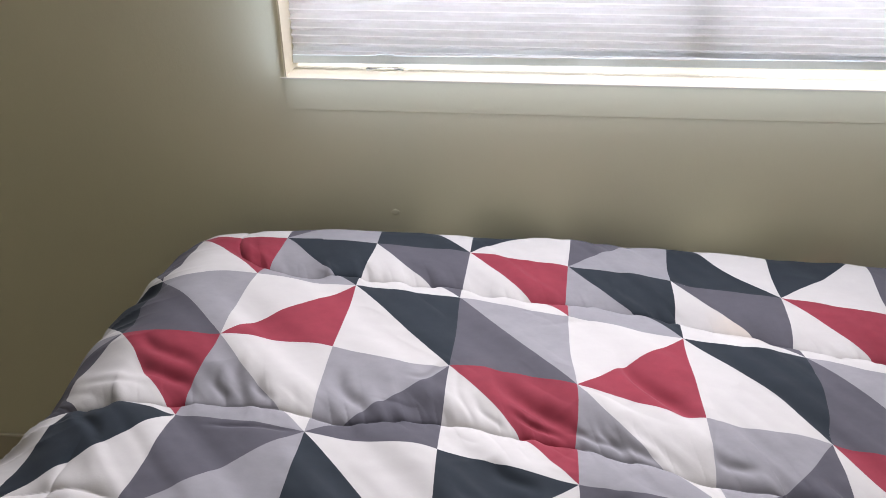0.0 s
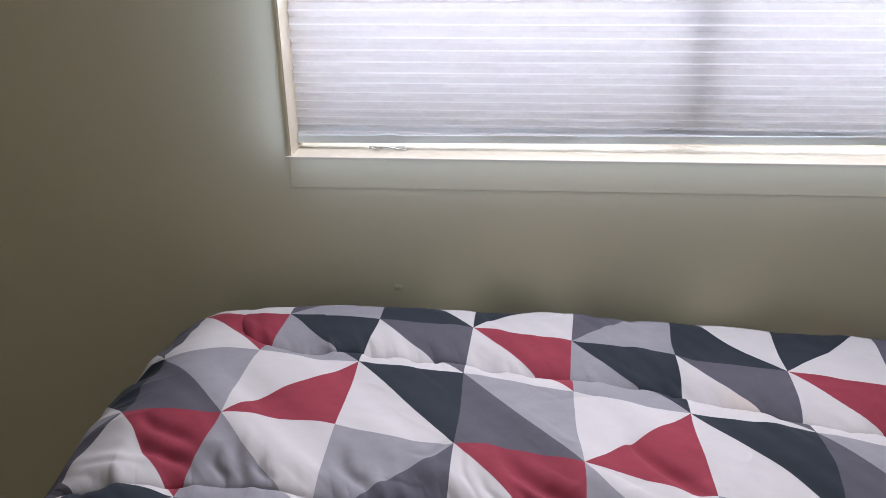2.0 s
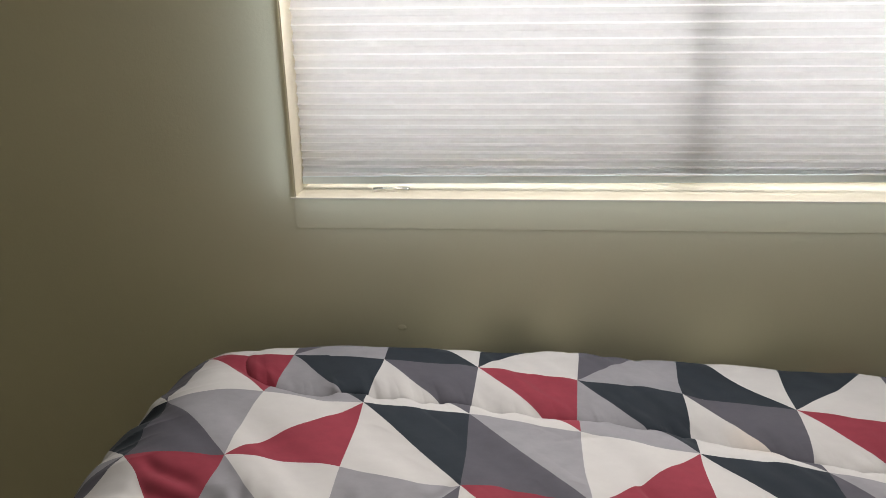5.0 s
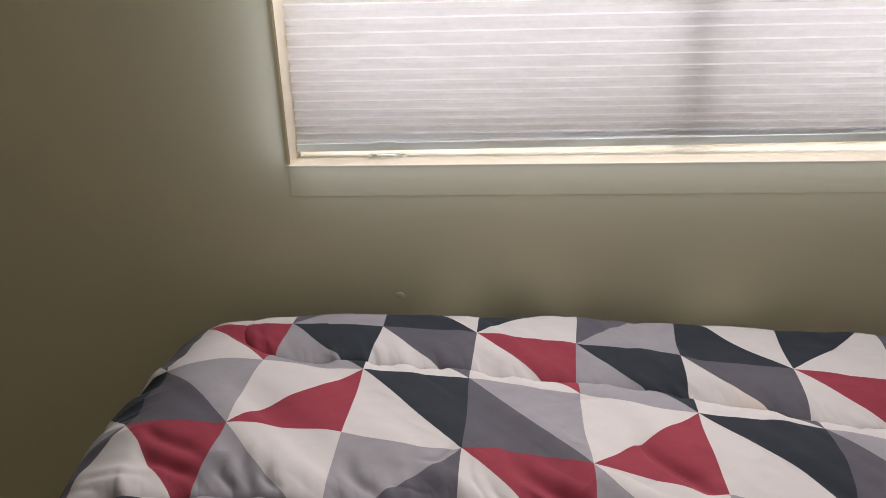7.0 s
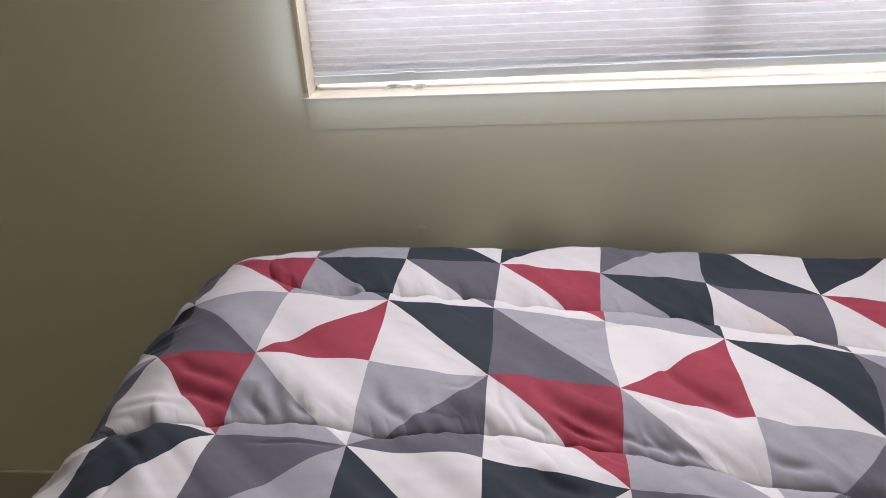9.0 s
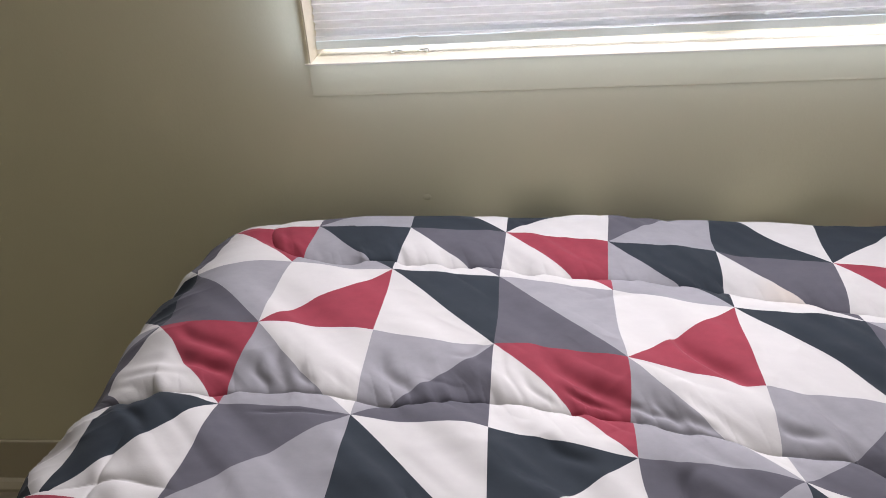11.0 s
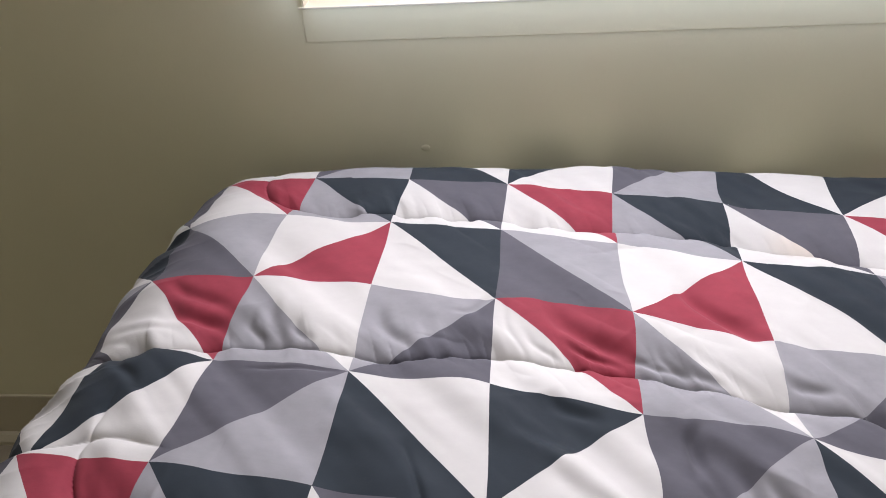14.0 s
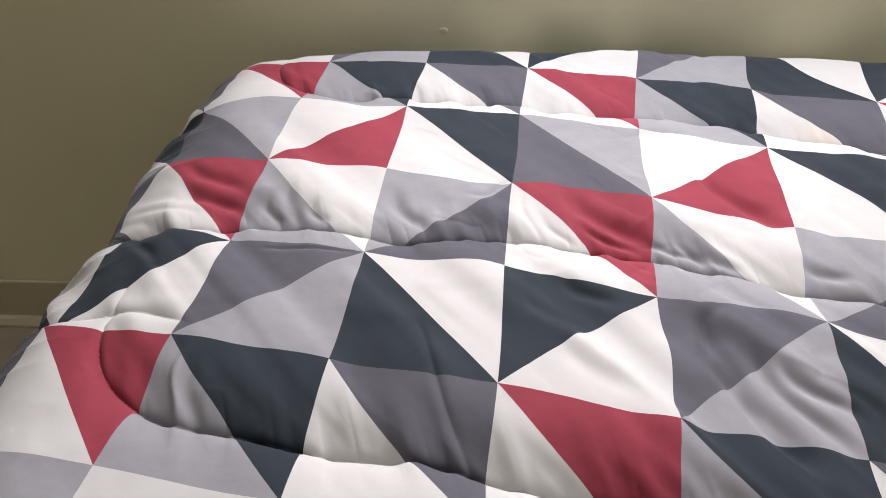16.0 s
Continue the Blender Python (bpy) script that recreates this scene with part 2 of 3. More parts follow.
# ---- window ----
window = tagged(new("window_1"), "wide white vinyl window behind a lowered shade", "window", kind="structure")
x0, x1, z0, z1 = WIN
part("window_sill", box(x0 - 0.005, x1 + 0.005, WALL_Y - 0.0012, WALL_Y + 0.055, z0 - 0.0016, z0 + 0.0004, 0.0008), CREAM, window, "cream painted sill")
part("sill_board", box(x0, x1, WALL_Y, 0.188, z0 - 0.006, z0), CREAM, window, "cream painted sill board")
part("apron", box(x0 - 0.001, x1 + 0.001, WALL_Y - 0.0006, WALL_Y, z0 - 0.042, z0 - 0.0020, 0.0004), WALL_PAINT, window, "painted apron board below the sill")
part("side_jamb", box(x0, x0 + 0.002, WALL_Y + 0.001, 0.188, z0, z1), CREAM, window, "cream painted window jamb")
part("side_jamb", box(x1 - 0.002, x1, WALL_Y + 0.001, 0.188, z0, z1), CREAM, window)
part("head_jamb", box(x0 + 0.002, x1 - 0.002, WALL_Y + 0.001, 0.188, z1 - 0.002, z1), CREAM, window)
fy0, fy1 = 0.188, 0.226
bm = bmesh.new()
add_box(bm, x0, x1, fy0, fy1, z0, z0 + 0.024, 0.003)
add_box(bm, x0, x1, fy0, fy1, z1 - 0.05, z1, 0.003)
add_box(bm, x0, x0 + 0.010, fy0, fy1, z0 + 0.024, z1 - 0.05, 0.003)
add_box(bm, x1 - 0.010, x1, fy0, fy1, z0 + 0.024, z1 - 0.05, 0.003)
part("window_frame", bm, VINYL, window)
xm = 0.514
part("mullion", box(xm - 0.0115, xm + 0.0115, 0.166, 0.200, z0 + 0.0245, z1 - 0.05, 0.003), VINYL, window, "white vinyl meeting stile")
for a, b in ((x0 + 0.010, xm - 0.0115), (xm + 0.0115, x1 - 0.010)):
    pane = part("pane", box(a, b, 0.203, 0.207, z0 + 0.024, z1 - 0.05), GLASS, window)
    pane.visible_shadow = False

# ---- pleated shade ----
shade = tagged(new("pleated_shade"), "white cellular window shade lowered to the sill", "window shade")
sx0, sx1 = x0 + 0.0028, x1 - 0.005
RAIL_Z = 0.7820


def hung(ob):
    """The rail hangs a little lower at its west end."""
    for v in ob.data.vertices:
        v.co.z += (v.co.x - 0.6) * 0.0085
    return ob


hung(part("bottom_rail", box(sx0, sx1, SHADE_Y - 0.003, SHADE_Y + 0.019, RAIL_Z, RAIL_Z + 0.0105, 0.0007), RAIL, shade, "pale grey enamelled bottom rail"))
part("head_rail", box(sx0, sx1, SHADE_Y - 0.004, SHADE_Y + 0.034, z1 - 0.045, z1 - 0.003, 0.003), RAIL, shade)
# ridge heights: the lowest cells are pressed together, the upper ones hang open
ridges = [RAIL_Z + 0.0100]
k = 0
while ridges[-1] < z1 - 0.07:
    ridges.append(ridges[-1] + min(0.0099 + 0.00079 * max(0, k - 2), 0.0197))
    k += 1
front, back, joints = [], [], bmesh.new()
for k, (a, b) in enumerate(zip(ridges, ridges[1:])):
    open_ = min(1.0, (b - a) / 0.0194)
    depth = 0.0062 + 0.0042 * open_
    for f, out in ((0, 1), (0.07, 0.68), (0.22, 0.45), (0.36, 0.24), (0.46, 0.05), (0.5, 0), (0.54, 0.05), (0.64, 0.24), (0.78, 0.45), (0.93, 0.68)):
        front.append((SHADE_Y + depth * (1 - out), a + (b - a) * f))
        back.append((SHADE_Y + 0.024 - depth * (1 - out), a + (b - a) * f))
    mid = (a + b) / 2
    add_box(joints, sx0, sx1, SHADE_Y + depth + 0.0006, SHADE_Y + 0.0234 - depth, mid - 0.0008, mid + 0.0008)


def cloth_wave(x, y, z):
    return 0.0003 * noise.noise((x * 5, z * 20, 3.1)) + 0.0002 * noise.noise((x * 25, z * 60, 7.7))


# the lowest cell runs down into the rail
front.insert(0, (SHADE_Y, ridges[0] - 0.0065))
back.insert(0, (SHADE_Y + 0.018, ridges[0] - 0.0065))
fabric = part("front_fabric", sweep(front, sx0, sx1, 120, cloth_wave), SHADE, shade)
fabric.data.materials.append(LIT_SHADE)
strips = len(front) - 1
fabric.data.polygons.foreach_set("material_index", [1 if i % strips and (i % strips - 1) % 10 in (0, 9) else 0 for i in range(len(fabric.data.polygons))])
part("back_fabric", sweep(back, sx0 + 0.001, sx1 - 0.001, 20), SHADE, shade)
part("cell_joint", joints, SHADE, shade, "glued strips between the cells")
# a cell end that has come loose
bm = bmesh.new()
a, b, c_, d_ = (bm.verts.new(v) for v in ((sx0 + 0.0005, SHADE_Y + 0.004, 0.847), (sx0 + 0.0095, SHADE_Y - 0.0025, 0.8415), (sx0 + 0.0005, SHADE_Y + 0.004, 0.836), (sx0 + 0.002, SHADE_Y + 0.0045, 0.8415)))
for ring in ((a, d_, b), (d_, c_, b), (a, b, c_), (a, c_, d_)):
    bm.faces.new(ring)
part("loose_cell_end", bm, LIT_SHADE, shade, "loose folded cell end")
# clear grip clipped under the rail: flared ends, a thin bar between them
gx = 0.112
bm = bmesh.new()
rings = []
for i in range(25):
    u = i / 12 - 1
    reach = 0.0022 + 0.0050 * abs(u) ** 2.5 if abs(u) < 0.97 else 0.0048
    thick = 0.0012 + 0.0010 * abs(u) ** 2
    mid = (SHADE_Y - 0.0085, RAIL_Z - 0.0038 - 0.0012 * abs(u) ** 2)
    rings.append([bm.verts.new((gx + 0.024 * u, mid[0] + reach * math.cos(k * math.pi / 5), mid[1] + thick * math.sin(k * math.pi / 5))) for k in range(10)])
for p, q in zip(rings, rings[1:]):
    for k in range(10):
        bm.faces.new((p[k], p[(k + 1) % 10], q[(k + 1) % 10], q[k]))
bm.faces.new(rings[0])
bm.faces.new(rings[-1][::-1])
bmesh.ops.recalc_face_normals(bm, faces=bm.faces)
grip = hung(part("handle", bm, PLASTIC, shade, "translucent plastic pull grip", smooth=True))
bm = bmesh.new()
add_box(bm, gx - 0.0120, gx + 0.0120, SHADE_Y - 0.0034, SHADE_Y + 0.0010, RAIL_Z + 0.0104, RAIL_Z + 0.0118, 0.0004)
hung(part("clip", bm, RAIL, grip, "pale clip hooked over the rail"))
# the lowest cell sags over the rail here and there
for fx, reach in ((0.30, 0.062), (0.475, 0.058), (0.80, 0.09)):
    bm = bmesh.new()
    rows = []
    for i in range(31):
        u = i / 15 - 1
        drop = 0.0028 * (1 - u * u) * (0.8 + 0.2 * math.sin(7 * u + fx * 40))
        rows.append([bm.verts.new((fx + reach * u, SHADE_Y - 0.0034 - out, RAIL_Z + 0.0112 - drop * f)) for f, out in ((-0.6, -0.004), (0.2, 0.0006), (0.7, 0.0009), (1.0, 0.0002))])
    for p, q in zip(rows, rows[1:]):
        for k in range(3):
            bm.faces.new((p[k], q[k], q[k + 1], p[k + 1]))
    hung(part("sagging_fold", bm, SHADE, shade, "fabric fold sagging over the rail", smooth=True))

# ---- bed under the comforter ----
BED = (-0.10, 1.82, -0.88, 0.045)
bed = tagged(new("bed_frame"), "dark wooden bed base hidden below the comforter", "bed")
part("base_panel", box(BED[0] + 0.03, BED[1] - 0.03, BED[2] + 0.03, BED[3] - 0.03, 0.16, 0.28, 0.008), BED_WOOD, bed)
for px in (BED[0] + 0.09, BED[1] - 0.09):
    for py in (BED[2] + 0.09, BED[3] - 0.09):
        part("leg", box(px - 0.025, px + 0.025, py - 0.025, py + 0.025, 0.0, 0.16, 0.004), BED_WOOD, bed)
mattress = part("mattress", box(BED[0] + 0.03, BED[1] - 0.03, BED[2] + 0.03, BED[3] - 0.03, 0.28, 0.485, 0.035), TICKING, smooth=True)
tagged(mattress, "white mattress under the patterned comforter", "mattress")

# ---- comforter ----
CELL = 0.12             # one printed square
ROW = 0.923             # rows are drawn in by the quilting
SKEW = radians(3.79)    # it lies askew to the wall
FALL = math.tan(radians(4.36))
BED_TOP = 0.5993
# shift of the cloth out of square, fitted to the camera's view, in millimetres
SHIFT_S = (0.99, -9.29, 1.56, 3.05, -1.61, 0.68, -0.21, -0.21, 0.58, -0.16)
SHIFT_T = (-12.23, 12.79, 4.28, -1.62, -6.20, 0.70, -0.17, 0.28, 0.73, -0.18)
LATTICE = np.random.RandomState(286).rand(64, 64) * 2 - 1


def drift(u, v):
    """Smooth noise over the quilt."""
    i, j = np.floor(u).astype(int), np.floor(v).astype(int)
    f, g = u - i, v - j
    f, g = f * f * f * (f * (6 * f - 15) + 10), g * g * g * (g * (6 * g - 15) + 10)
    a, b = LATTICE[i % 64, j % 64], LATTICE[(i + 1) % 64, j % 64]
    c, d = LATTICE[i % 64, (j + 1) % 64], LATTICE[(i + 1) % 64, (j + 1) % 64]
    return a + (b - a) * f + (c - a) * g + (a - b - c + d) * f * g


def step(lo, hi, v):
    f = np.clip((v - lo) / (hi - lo), 0, 1)
    return f * f * (3 - 2 * f)


def roll(over, radius, most):
    """How far a cloth that runs 'over' past an edge still goes out, and how far it drops."""
    over = np.maximum(over, 0)
    turn = np.minimum(over / radius, most)
    rest = over - turn * radius
    return radius * np.sin(turn) + rest * math.cos(most), radius * (1 - np.cos(turn)) + rest * math.sin(most)


def lying(c, r):
    """The quilt without its padding: c squares along the wall, r squares away from it."""
    cc, rr = np.clip(c, -0.6, 5.5), np.clip(r, -0.8, 5.2)
    terms = (1, cc, rr, cc * cc, cc * rr, rr * rr, cc ** 3, cc * cc * rr, cc * rr * rr, rr ** 3)
    s = c * CELL + sum(a * b for a, b in zip(SHIFT_S, terms)) / 1000
    t = -r * CELL * ROW + sum(a * b for a, b in zip(SHIFT_T, terms)) / 1000
    rise = (-4.21 + 4.07 * cc + 3.28 * rr - 0.58 * cc * cc - 1.26 * cc * rr - 0.46 * rr * rr) / 1000
    x = s * math.cos(SKEW) + t * math.sin(SKEW)
    y = -s * math.sin(SKEW) + t * math.cos(SKEW)
    fall = np.where(s < 0.62, s, 0.62 + 0.18 * np.tanh((s - 0.62) / 0.3))
    z = BED_TOP - FALL * fall + rise
    edge_w = -0.030 + 0.044 * y
    out, drop = roll(edge_w - x, 0.15, 1.46)
    x, z = np.where(x < edge_w, edge_w - out, x), z - drop
    edge_n = 0.004 + 0.047 * np.clip(x, 0, 0.55) - 0.017 * step(0.12, -0.1, x)
    out, drop = roll(y - edge_n, 0.047, 1.5)
    y, z = np.where(y > edge_n, edge_n + out, y), z - drop
    out, drop = roll(-0.86 - y, 0.07, 1.5)
    y, z = np.where(y < -0.86, -0.86 - out, y), z - drop
    out, drop = roll(x - 1.80, 0.08, 1.48)
    x, z = np.where(x > 1.80, 1.80 + out, x), z - drop
    return np.stack([x, y, z], -1)


SEAMS = [-3.05, -1.16, 0.72, 2.66, 4.64, 6.5, 8.3, 10.2]


BEND = (0.40, 0.92, 0.70)   # every other line ends in a quarter turn: where it begins, its reach along and across


def seam_row(k, c):
    """Where quilting line k runs."""
    sway = 0.025 * np.sin(c * 2.1 + k * 1.7) + 0.015 * np.sin(c * 4.7 + k) + 0.006 * drift(c * 7 + 3 * k, 1.5 + 0 * c)
    if k == 3:
        sway = sway + 0.14 * step(1.95, 1.3, c) - 0.05 * step(1.3, 1.95, c)
    if k == 2:
        sway = sway - 0.04 * step(1.2, 1.8, c) - 0.06 * step(2.8, 4.3, c)
    if k % 2:
        return SEAMS[k] + sway + 0.2 * step(0.3, -0.8, c)
    return SEAMS[k] + sway * step(0.45, 1.1, c)


def channel(k, c, r):
    """Signed distance from quilting line k (below zero on the wall's side of it), and how far it is sewn there."""
    row = seam_row(k, c)
    slope = (seam_row(k, c + 0.01) - row) / 0.01
    d = (r - row) / np.sqrt(1 + slope * slope)
    if k % 2:
        return d, np.ones_like(c)
    start, reach, rise = BEND
    u, v = (c - start) / reach, (r - SEAMS[k] + rise) / rise
    size = np.sqrt(u * u + v * v) + 1e-6
    slope = np.sqrt((u / reach) ** 2 + (v / rise) ** 2) / size + 1e-6
    turn = np.where(v > 0, (size - 1) / slope, start - reach - c)
    d = np.where(c < start, turn, d)
    sewn = step(1.25, 0.85, SEAMS[k] - r) * (1 - 0.7 * step(0.3, 0.75, SEAMS[k] - r) * step(0.45, 0.0, c))
    return d, np.where(c < start, np.where(r > SEAMS[k], step(-1.1, -0.5, c), sewn), 1.0)


def pillow(x, width, power):
    """Depth under a padded swell: one at the seam, nothing from 'width' on, steepest at the seam."""
    f = 1 - np.clip(x / width, 0, 1)
    return 1 - (1 - f * f) ** power


# soft folds: from, to (in squares), depth in millimetres, half width in squares
FOLDS = ((3.44, 1.58, 3.88, 2.02, 8.0, 0.075), (3.30, 1.20, 3.95, 2.15, 2.5, 0.12), (-0.65, 2.35, -0.10, 2.62, 6.5, 0.07), (-0.70, 2.13, -0.15, 2.38, 5.0, 0.06),
         (2.40, 2.00, 2.92, 2.40, 8.5, 0.09), (2.55, 2.36, 2.88, 2.50, 4.0, 0.04), (2.24, 2.30, 2.48, 2.60, 2.0, 0.035), (2.07, 2.05, 2.24, 2.68, 1.7, 0.03),
         (1.10, 2.24, 1.34, 2.66, 6.5, 0.07), (2.10, 3.26, 2.46, 3.50, 4.0, 0.07), (2.38, 3.00, 2.68, 3.20, 3.5, 0.06),
         (-1.00, 2.33, -0.50, 2.58, 3.0, 0.08), (-0.92, 2.55, -0.45, 2.74, 2.0, 0.06), (0.12, 2.44, 0.24, 2.72, 2.8, 0.045), (0.26, 2.30, 0.42, 2.74, 3.2, 0.06), (0.50, 2.48, 0.63, 2.76, 2.4, 0.045),
         (0.15, 4.15, 0.22, 4.62, -1.8, 0.028), (0.24, 4.20, 0.32, 4.62, 1.8, 0.05), (-0.84, 2.98, -0.45, 3.42, 4.0, 0.05), (4.02, 2.34, 4.28, 2.50, 4.0, 0.06),
         (3.00, 2.38, 3.34, 2.52, 2.4, 0.035), (3.18, 2.26, 3.33, 2.54, 2.4, 0.035), (1.70, 2.15, 1.98, 1.97, 2.2, 0.03), (3.34, 2.38, 3.58, 2.62, 4.0, 0.05),
         (3.37, 3.00, 3.22, 3.42, 3.5, 0.05), (3.25, 2.95, 3.42, 3.70, 3.0, 0.05), (3.30, 3.50, 3.72, 4.10, 7.5, 0.07), (3.55, 3.40, 3.92, 3.95, 7.5, 0.06), (3.42, 3.75, 3.66, 4.10, 6.5, 0.05),
         (3.68, 3.40, 4.02, 3.70, 5.0, 0.05), (2.35, 3.60, 2.80, 3.98, 4.0, 0.08))


# short pressed creases: a seeded spread, thickest where the cover lies rumpled
draw = random.Random(41)
CREASES = []
for i in range(75):
    if i % 3:
        c0, r0 = draw.gauss(3.0, 0.75), draw.gauss(2.1, 0.85)
    else:
        c0, r0 = draw.uniform(-0.9, 5.5), draw.uniform(-0.3, 5.0)
    way = radians(draw.choice((24, 38, 105, 150)) + draw.gauss(0, 14))
    long = draw.uniform(0.18, 0.65)
    CREASES.append((c0, r0, c0 + long * math.cos(way), r0 + long * math.sin(way), draw.uniform(0.5, 1.4) * draw.choice((1, 1, -1)) * (0.4 if r0 > 3.3 else 1.0), draw.uniform(0.020, 0.042)))


def folded(c, r):
    low = np.zeros_like(c)
    for c0, r0, c1, r1, deep, width in FOLDS:
        du, dv = c1 - c0, r1 - r0
        long = math.hypot(du, dv)
        f = ((c - c0) * du + (r - r0) * dv) / long ** 2
        off = ((c - c0) * dv - (r - r0) * du) / long + 0.03 * np.sin(f * 5)
        low = low + deep / 1000 * np.exp(-(off / width) ** 2) * step(-0.25, 0.3, f) * step(1.25, 0.7, f)
    for c0, r0, c1, r1, deep, width in CREASES:
        near = np.nonzero((np.abs(c - (c0 + c1) / 2) < 0.6) & (np.abs(r - (r0 + r1) / 2) < 0.6))
        if len(near[0]):
            du, dv = c1 - c0, r1 - r0
            long = math.hypot(du, dv)
            f = ((c[near] - c0) * du + (r[near] - r0) * dv) / long ** 2
            off = ((c[near] - c0) * dv - (r[near] - r0) * du) / long + 0.02 * np.sin(f * 4 + c0 * 9)
            # steep on one side, soft on the other
            low[near] += deep / 1000 * np.exp(-np.where(off < 0, -off / width, off / (2.5 * width)) ** 1.5) * step(-0.1, 0.4, f) * step(1.1, 0.6, f)
    return low


def padding(c, r):
    """Height of the filling over the quilt's plane."""
    along, across = c * 0.75 + r * 0.66, c * 0.66 - r * 0.75
    h = 0.0025 * drift(c * 1.1 + 3, r * 1.0 + 9) + 0.0035 * drift(across * 1.9 + 20, along * 0.6 + 4)
    pull = np.zeros_like(c)
    for k in range(len(SEAMS)):
        d, sewn = channel(k, c, r)
        deep = (0.0165 + 0.0045 * drift(c * 1.4 + 7 * k, 5.3 + 0 * c)) * (1 - 0.35 * (k % 2 == 0) * step(0.1, -0.35, c)) * (1 - 0.18 * (k == 3))
        h = h - sewn * deep * np.where(d < 0, pillow(-d, 0.72, 0.68), pillow(d, 0.40, 0.52))
        h = h - sewn * 0.0032 * np.exp(-np.abs(d) / 0.022)
        pull = np.maximum(pull, sewn * np.where(d < 0, np.exp(-(np.maximum(-d, 0) / 0.34) ** 1.6), np.exp(-np.maximum(d, 0) / 0.12)))
    # folds drawn in by the stitching, slanting across each channel
    lean = c - 0.35 * r
    fold = drift(lean * 4.6 + 11, r * 0.9 + 2) + 0.5 * drift(lean * 9.0 + 31, r * 1.2 + 6)
    h = h + pull * (0.0050 * np.abs(fold) ** 0.8 * np.sign(fold) + 0.0007 * drift(across * 12 + 5, along * 1.6 + 8))
    h = h + 0.0040 * drift(across * 3.6 + 50, along * 0.6 + 33) * (1 - pull)
    h = h + 0.0020 * drift(across * 7.5 + 15, along * 0.9 + 41) * step(-0.2, 0.5, drift(c * 0.8 + 14, r * 0.8 + 26))
    h = h - pull ** 2 * 0.0012 * (1 - np.abs(drift(lean * 8 + 3, r * 1.5 + 60))) ** 2
    ruck = step(1.9, 3.2, c) * step(2.95, 3.3, r) * step(4.9, 4.3, r)
    h = h + 0.0095 * ruck * drift(across * 4.6 + 61, along * 0.45 + 13)
    # gathers along the side
    h = h + step(-0.45, -1.15, c) * (0.0040 * drift(r * 3.4 + 8, c * 0.8 + 21) + 0.0035 * (0.4 - np.abs(drift((r + 0.3 * c) * 5.2 + 2, c * 0.7 + 51))))
    # the filling bulges over the side
    h = h + 0.0025 * step(-0.98, -1.30, c) * step(-0.1, 0.5, r) * step(2.7, 2.1, r)
    # a short cross seam near the side
    h = h - 0.005 * np.exp(-np.abs(r - 3.92 - 0.05 * np.sin(c * 5)) / 0.05) * step(0.15, -0.15, c)
    h = h - folded(c, r)
    # press marks
    h = h - 0.0022 * np.exp(-(np.abs(r - 3.13 + 0.05 * c) / 0.022) ** 1.5) * step(0.2, 0.45, c) * step(1.0, 0.8, c)
    q = np.clip((r - 3.65) / 0.95, 0, 1)
    h = h - 0.003 * np.exp(-(np.abs(c - 1.49 - 0.40 * q) / 0.03) ** 1.5) * step(3.55, 3.8, r) * step(4.75, 4.55, r)
    return h + 0.004


def sag(c, r):
    """How far the swells lean over towards the quilting line in front of them."""
    lean = np.zeros_like(c)
    for k in range(len(SEAMS)):
        d, sewn = channel(k, c, r)
        lean = lean + sewn * np.sin(math.pi * np.clip(-d / 0.9, 0, 1)) ** 2
    return 0.0065 * lean


def padded(c, r, lift=0.0):
    e = 0.02
    du = lying(c + e, r) - lying(c - e, r)
    dv = lying(c, r + e) - lying(c, r - e)
    n = np.cross(dv, du)
    n /= np.linalg.norm(n, axis=-1, keepdims=True)
    # the print is slid out over the side here to fit the camera's view
    slip = 0.24 * step(-0.70, -1.05, c) * step(1.95, 2.5, r) * step(3.0, 2.7, r)
    return lying(c - slip, r + sag(c, r) / (CELL * ROW)) + n * (padding(c, r) + lift)[..., None]


def facing(c, r):
    e = 0.006
    n = np.cross(padded(c, r + e) - padded(c, r - e), padded(c + e, r) - padded(c - e, r))
    return n / np.linalg.norm(n, axis=-1, keepdims=True)


# warp of the print between its corners, fitted to the camera's view, in thousandths of a square, every 0.75 squares
# along the wall and 0.5 away from it
WARP_C = (
    (8, 80, 61, -27, 39, 117, -47, 186, 132, 139, 36),
    (-1, 1, -9, -29, -98, -1, -105, 4, 40, -42, -24),
    (-27, 33, -53, -1, -30, 35, -20, -44, -15, 6, 5),
    (-22, 41, -45, -9, 41, -106, 60, 117, 75, 10, -21),
    (-31, -17, 15, -18, 12, 17, -37, -91, -34, -1, -28),
    (9, -19, -43, -25, 24, 29, 25, -42, 56, -51, -51),
    (22, 8, 88, 24, -141, 119, 9, 43, 103, -10, 3),
    (-83, -23, -11, -94, 216, -111, 9, -6, -99, 12, 26),
    (-10, 86, 60, 108, 51, -6, 13, 4, -2, 0, 1))
WARP_R = (
    (38, -11, -53, 69, 24, -6, -31, -42, 7, 82, 27),
    (61, -19, -135, -57, 4, 123, -46, 38, 182, -15, -45),
    (70, -33, -61, 2, -77, -158, 60, 49, 63, -8, 84),
    (111, 90, 1, -52, 87, 76, 69, 94, 79, 16, 92),
    (24, -67, -91, -18, -44, -142, -72, -65, 98, -91, -13),
    (133, 19, 1, 57, 153, -164, 62, 118, -114, 174, 28),
    (98, -57, -8, 146, 39, 23, 3, -173, -33, -163, -11),
    (282, -80, -49, -47, -253, 51, 123, 73, 16, 43, 6),
    (45, -108, -215, -116, -238, -246, -29, 7, 1, 0, 0))


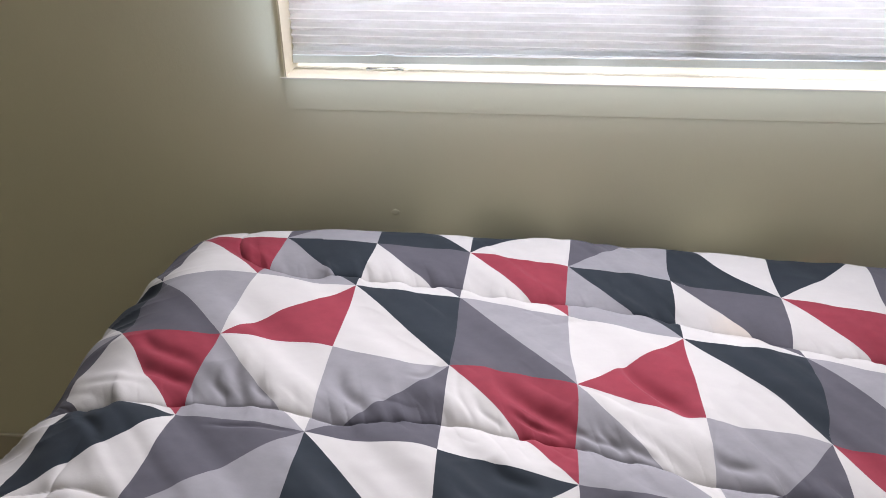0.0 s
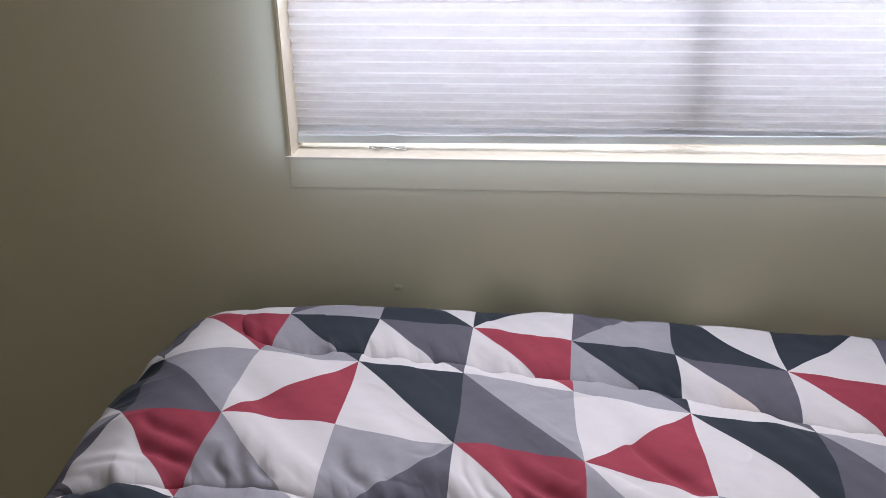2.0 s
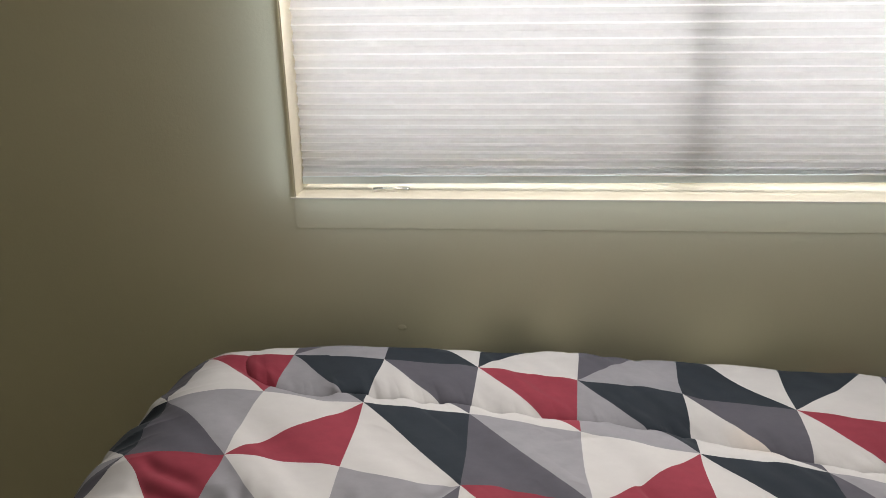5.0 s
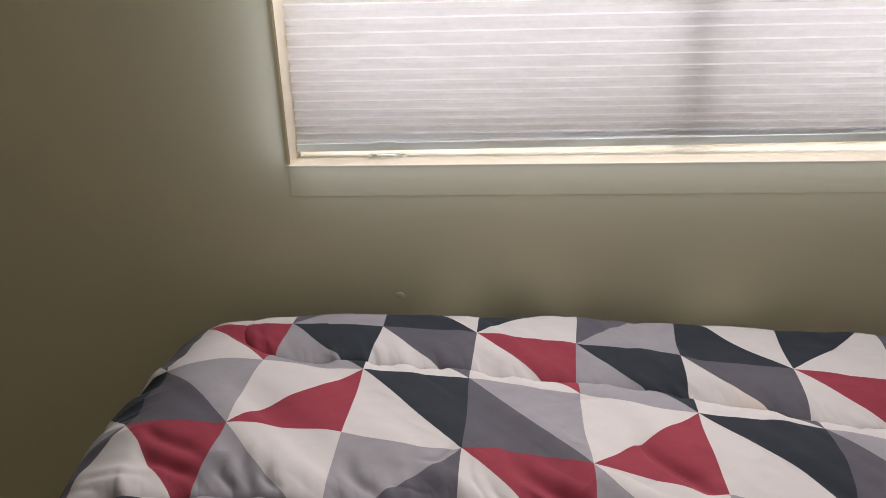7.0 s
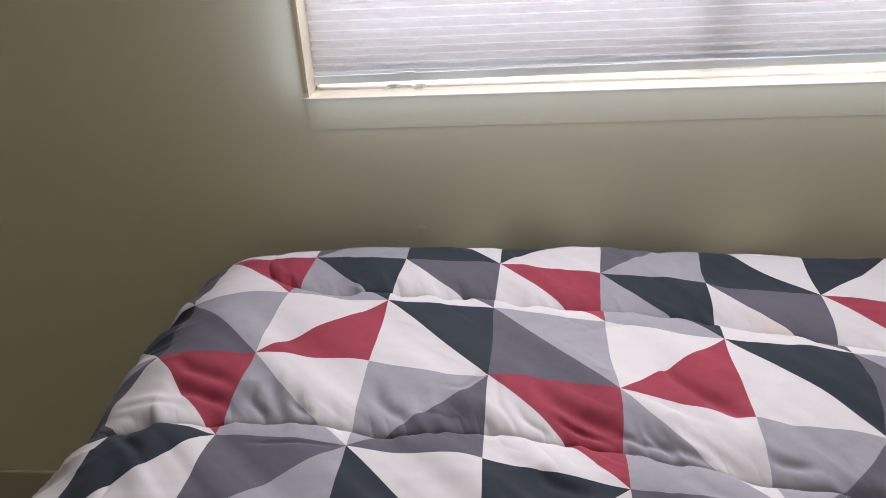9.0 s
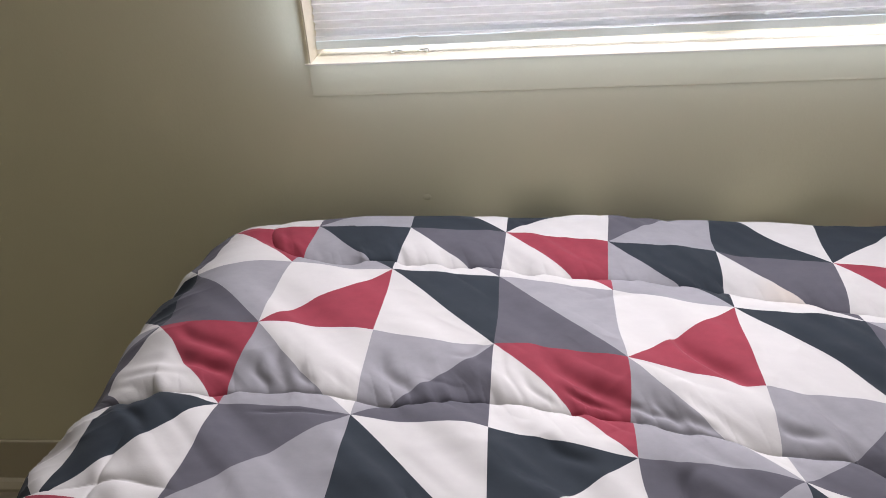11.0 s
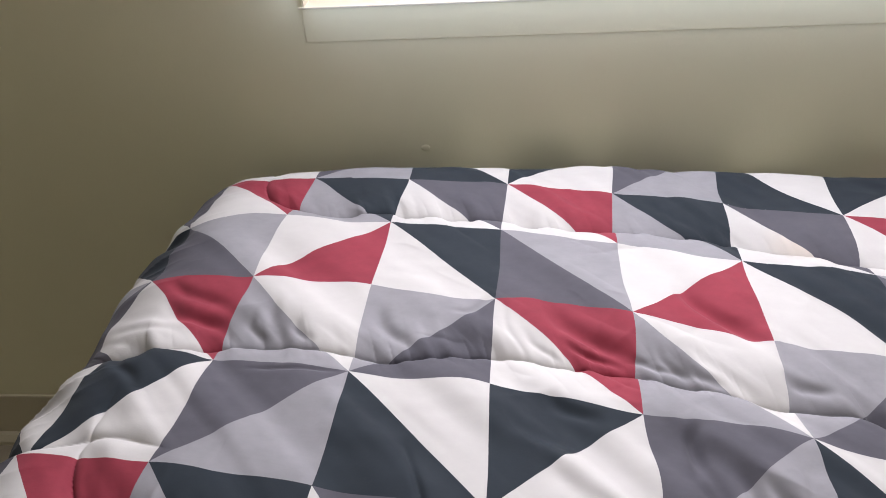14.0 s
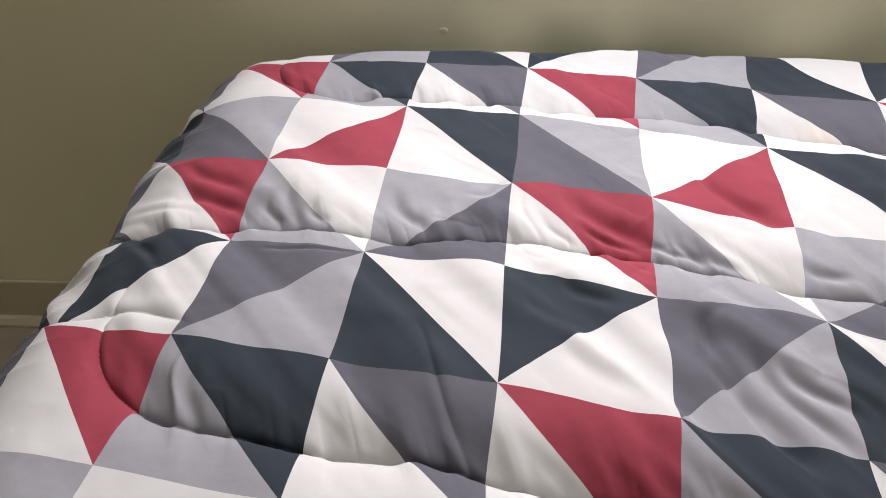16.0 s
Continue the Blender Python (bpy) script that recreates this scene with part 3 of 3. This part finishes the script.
def hump(u):
    u = np.abs(u)
    return np.where(u < 1, 2 / 3 - u * u + u ** 3 / 2, np.where(u < 2, (2 - u) ** 3 / 6, 0))


def warped(c, r):
    """Where a point of the print lies on the quilt."""
    dc, dr = np.zeros_like(c), np.zeros_like(c)
    for i in range(len(WARP_C)):
        along = hump((c + 0.8) / 0.75 - i)
        for j in range(len(WARP_C[0])):
            w = along * hump((r + 0.4) / 0.5 - j) / 1000
            dc, dr = dc + WARP_C[i][j] * w, dr + WARP_R[i][j] * w
    return c + dc, r + dr


# The print repeats every 4 rows and 3 columns. Each square: the way of its cut, the colour above it, the colour below it.
PRINT = ["\\NL \\SW \\RW", "/WR \\NW \\LS", "\\WL /LS \\RW", "/SL \\WN /NW"]
PRINT = [row.split() for row in PRINT]
WORDS = {"W": "white triangular patch", "R": "burgundy red triangular patch", "N": "charcoal navy triangular patch",
         "S": "slate grey triangular patch", "L": "light grey triangular patch"}
comforter = tagged(new("comforter"), "padded comforter printed with red, white, grey and navy triangles", "comforter")


def triangle_of(c0, r0, cut, upper, n):
    """The cover's grid inside one printed triangle: quilt coordinates and faces."""
    i, j = np.meshgrid(np.arange(n + 1), np.arange(n + 1), indexing="ij")
    if cut == "\\":
        inside = (j <= i) if upper else (j >= i)
    else:
        inside = (i + j <= n) if upper else (i + j >= n)
    number = -np.ones((n + 1, n + 1), int)
    number[inside] = np.arange(inside.sum())
    rings = np.stack([number[:-1, :-1], number[:-1, 1:], number[1:, 1:], number[1:, :-1]], -1).reshape(-1, 4)
    faces = [[int(v) for v in ring if v >= 0] for ring in rings]
    return c0 + i[inside] / n, r0 + j[inside] / n, [ring for ring in faces if len(ring) >= 3]


def patch(c0, r0, cut, upper, colour, n):
    """One printed triangle of the padded cover."""
    c, r, faces = triangle_of(c0, r0, cut, upper, n)
    c, r = warped(c, r)
    me = bpy.data.meshes.new("patch")
    me.from_pydata(padded(c, r).tolist(), [], faces)
    me.materials.append(CLOTHS[colour])
    me.shade_smooth()
    me.normals_split_custom_set_from_vertices(facing(c, r).tolist())
    ob = new("patch", me)
    ob.parent = comforter
    ob["label"] = WORDS[colour]


C_FROM, C_TO, R_FROM, R_TO = -4, 18, -3, 11
rest_verts, rest_faces, rest_colours = [], [], []
for r0 in range(R_FROM, R_TO):
    for c0 in range(C_FROM, C_TO):
        cut, above, below = PRINT[r0 % 4][c0 % 3]
        for upper, colour in ((True, above), (False, below)):
            if -2 <= c0 <= 6 and -2 <= r0 <= 6:
                patch(c0, r0, cut, upper, colour, 72 if 0 <= r0 <= 4 and -1 <= c0 <= 4 else 44 if c0 <= 5 and r0 <= 5 else 20)
            else:
                c, r, faces = triangle_of(c0, r0, cut, upper, 9)
                rest_faces += [[v + len(rest_verts) for v in ring] for ring in faces]
                rest_colours += ["WRNSL".index(colour)] * len(faces)
                rest_verts += padded(*warped(c, r)).tolist()
me = bpy.data.meshes.new("outer_cover")
me.from_pydata(rest_verts, [], rest_faces)
for letter in "WRNSL":
    me.materials.append(CLOTHS[letter])
me.polygons.foreach_set("material_index", rest_colours)
me.shade_smooth()
ob = tagged(new("outer_cover", me), "printed triangles further along the cover", kind="stuff")
ob.parent = comforter

# white lining under the filling
c, r = np.meshgrid(np.linspace(C_FROM, C_TO, 111), np.linspace(R_FROM, R_TO, 71), indexing="ij")
flat = np.arange(111 * 71).reshape(111, 71)
rings = np.stack([flat[:-1, :-1], flat[1:, :-1], flat[1:, 1:], flat[:-1, 1:]], -1).reshape(-1, 4)
me = bpy.data.meshes.new("lining")
me.from_pydata(padded(c.ravel(), r.ravel(), -0.024).tolist(), [], rings.tolist())
me.materials.append(LINING)
me.shade_smooth()
new("lining", me).parent = comforter


def cord(name, c, r, lift, radius, mat, label, sides=6):
    """A round cord laid along a line on the quilt."""
    line = padded(c, r, lift)
    ahead = np.gradient(line, axis=0)
    ahead /= np.linalg.norm(ahead, axis=1, keepdims=True)
    up = facing(c, r)
    side = np.cross(ahead, up)
    turn = np.arange(sides) * 2 * math.pi / sides
    ring = line[:, None] + radius * (np.cos(turn)[None, :, None] * side[:, None] + np.sin(turn)[None, :, None] * up[:, None])
    n = len(line)
    faces = [[a * sides + b, (a + 1) * sides + b, (a + 1) * sides + (b + 1) % sides, a * sides + (b + 1) % sides]
             for a in range(n - 1) for b in range(sides)]
    me = bpy.data.meshes.new(name)
    me.from_pydata(ring.reshape(-1, 3).tolist(), [], faces)
    me.materials.append(mat)
    me.shade_smooth()
    ob = new(name, me)
    ob.parent = comforter
    if label:
        ob["label"] = label


for k in range(1, len(SEAMS)):
    c = np.linspace(-3.9 if k % 2 else BEND[0], C_TO - 0.1, 700)
    r = seam_row(k, c)
    if k % 2 == 0:
        turn = np.linspace(math.pi, math.pi / 2, 60)[:-1]
        c = np.concatenate([BEND[0] + BEND[1] * np.cos(turn), c])
        r = np.concatenate([SEAMS[k] - BEND[2] + BEND[2] * np.sin(turn), r])
    cord("quilting_seam", c, r, -0.0004, 0.0005, THREAD, "sunken stitched quilting line", 5)
ends = np.linspace(0, 1, 160)
for c, r in ((C_FROM + 0 * ends, R_FROM + (R_TO - R_FROM) * ends), (C_TO + 0 * ends, R_FROM + (R_TO - R_FROM) * ends),
             (C_FROM + (C_TO - C_FROM) * ends, R_FROM + 0 * ends), (C_FROM + (C_TO - C_FROM) * ends, R_TO + 0 * ends)):
    cord("hem", c, r, -0.012, 0.013, LINING, "rolled white edge of the comforter", 8)
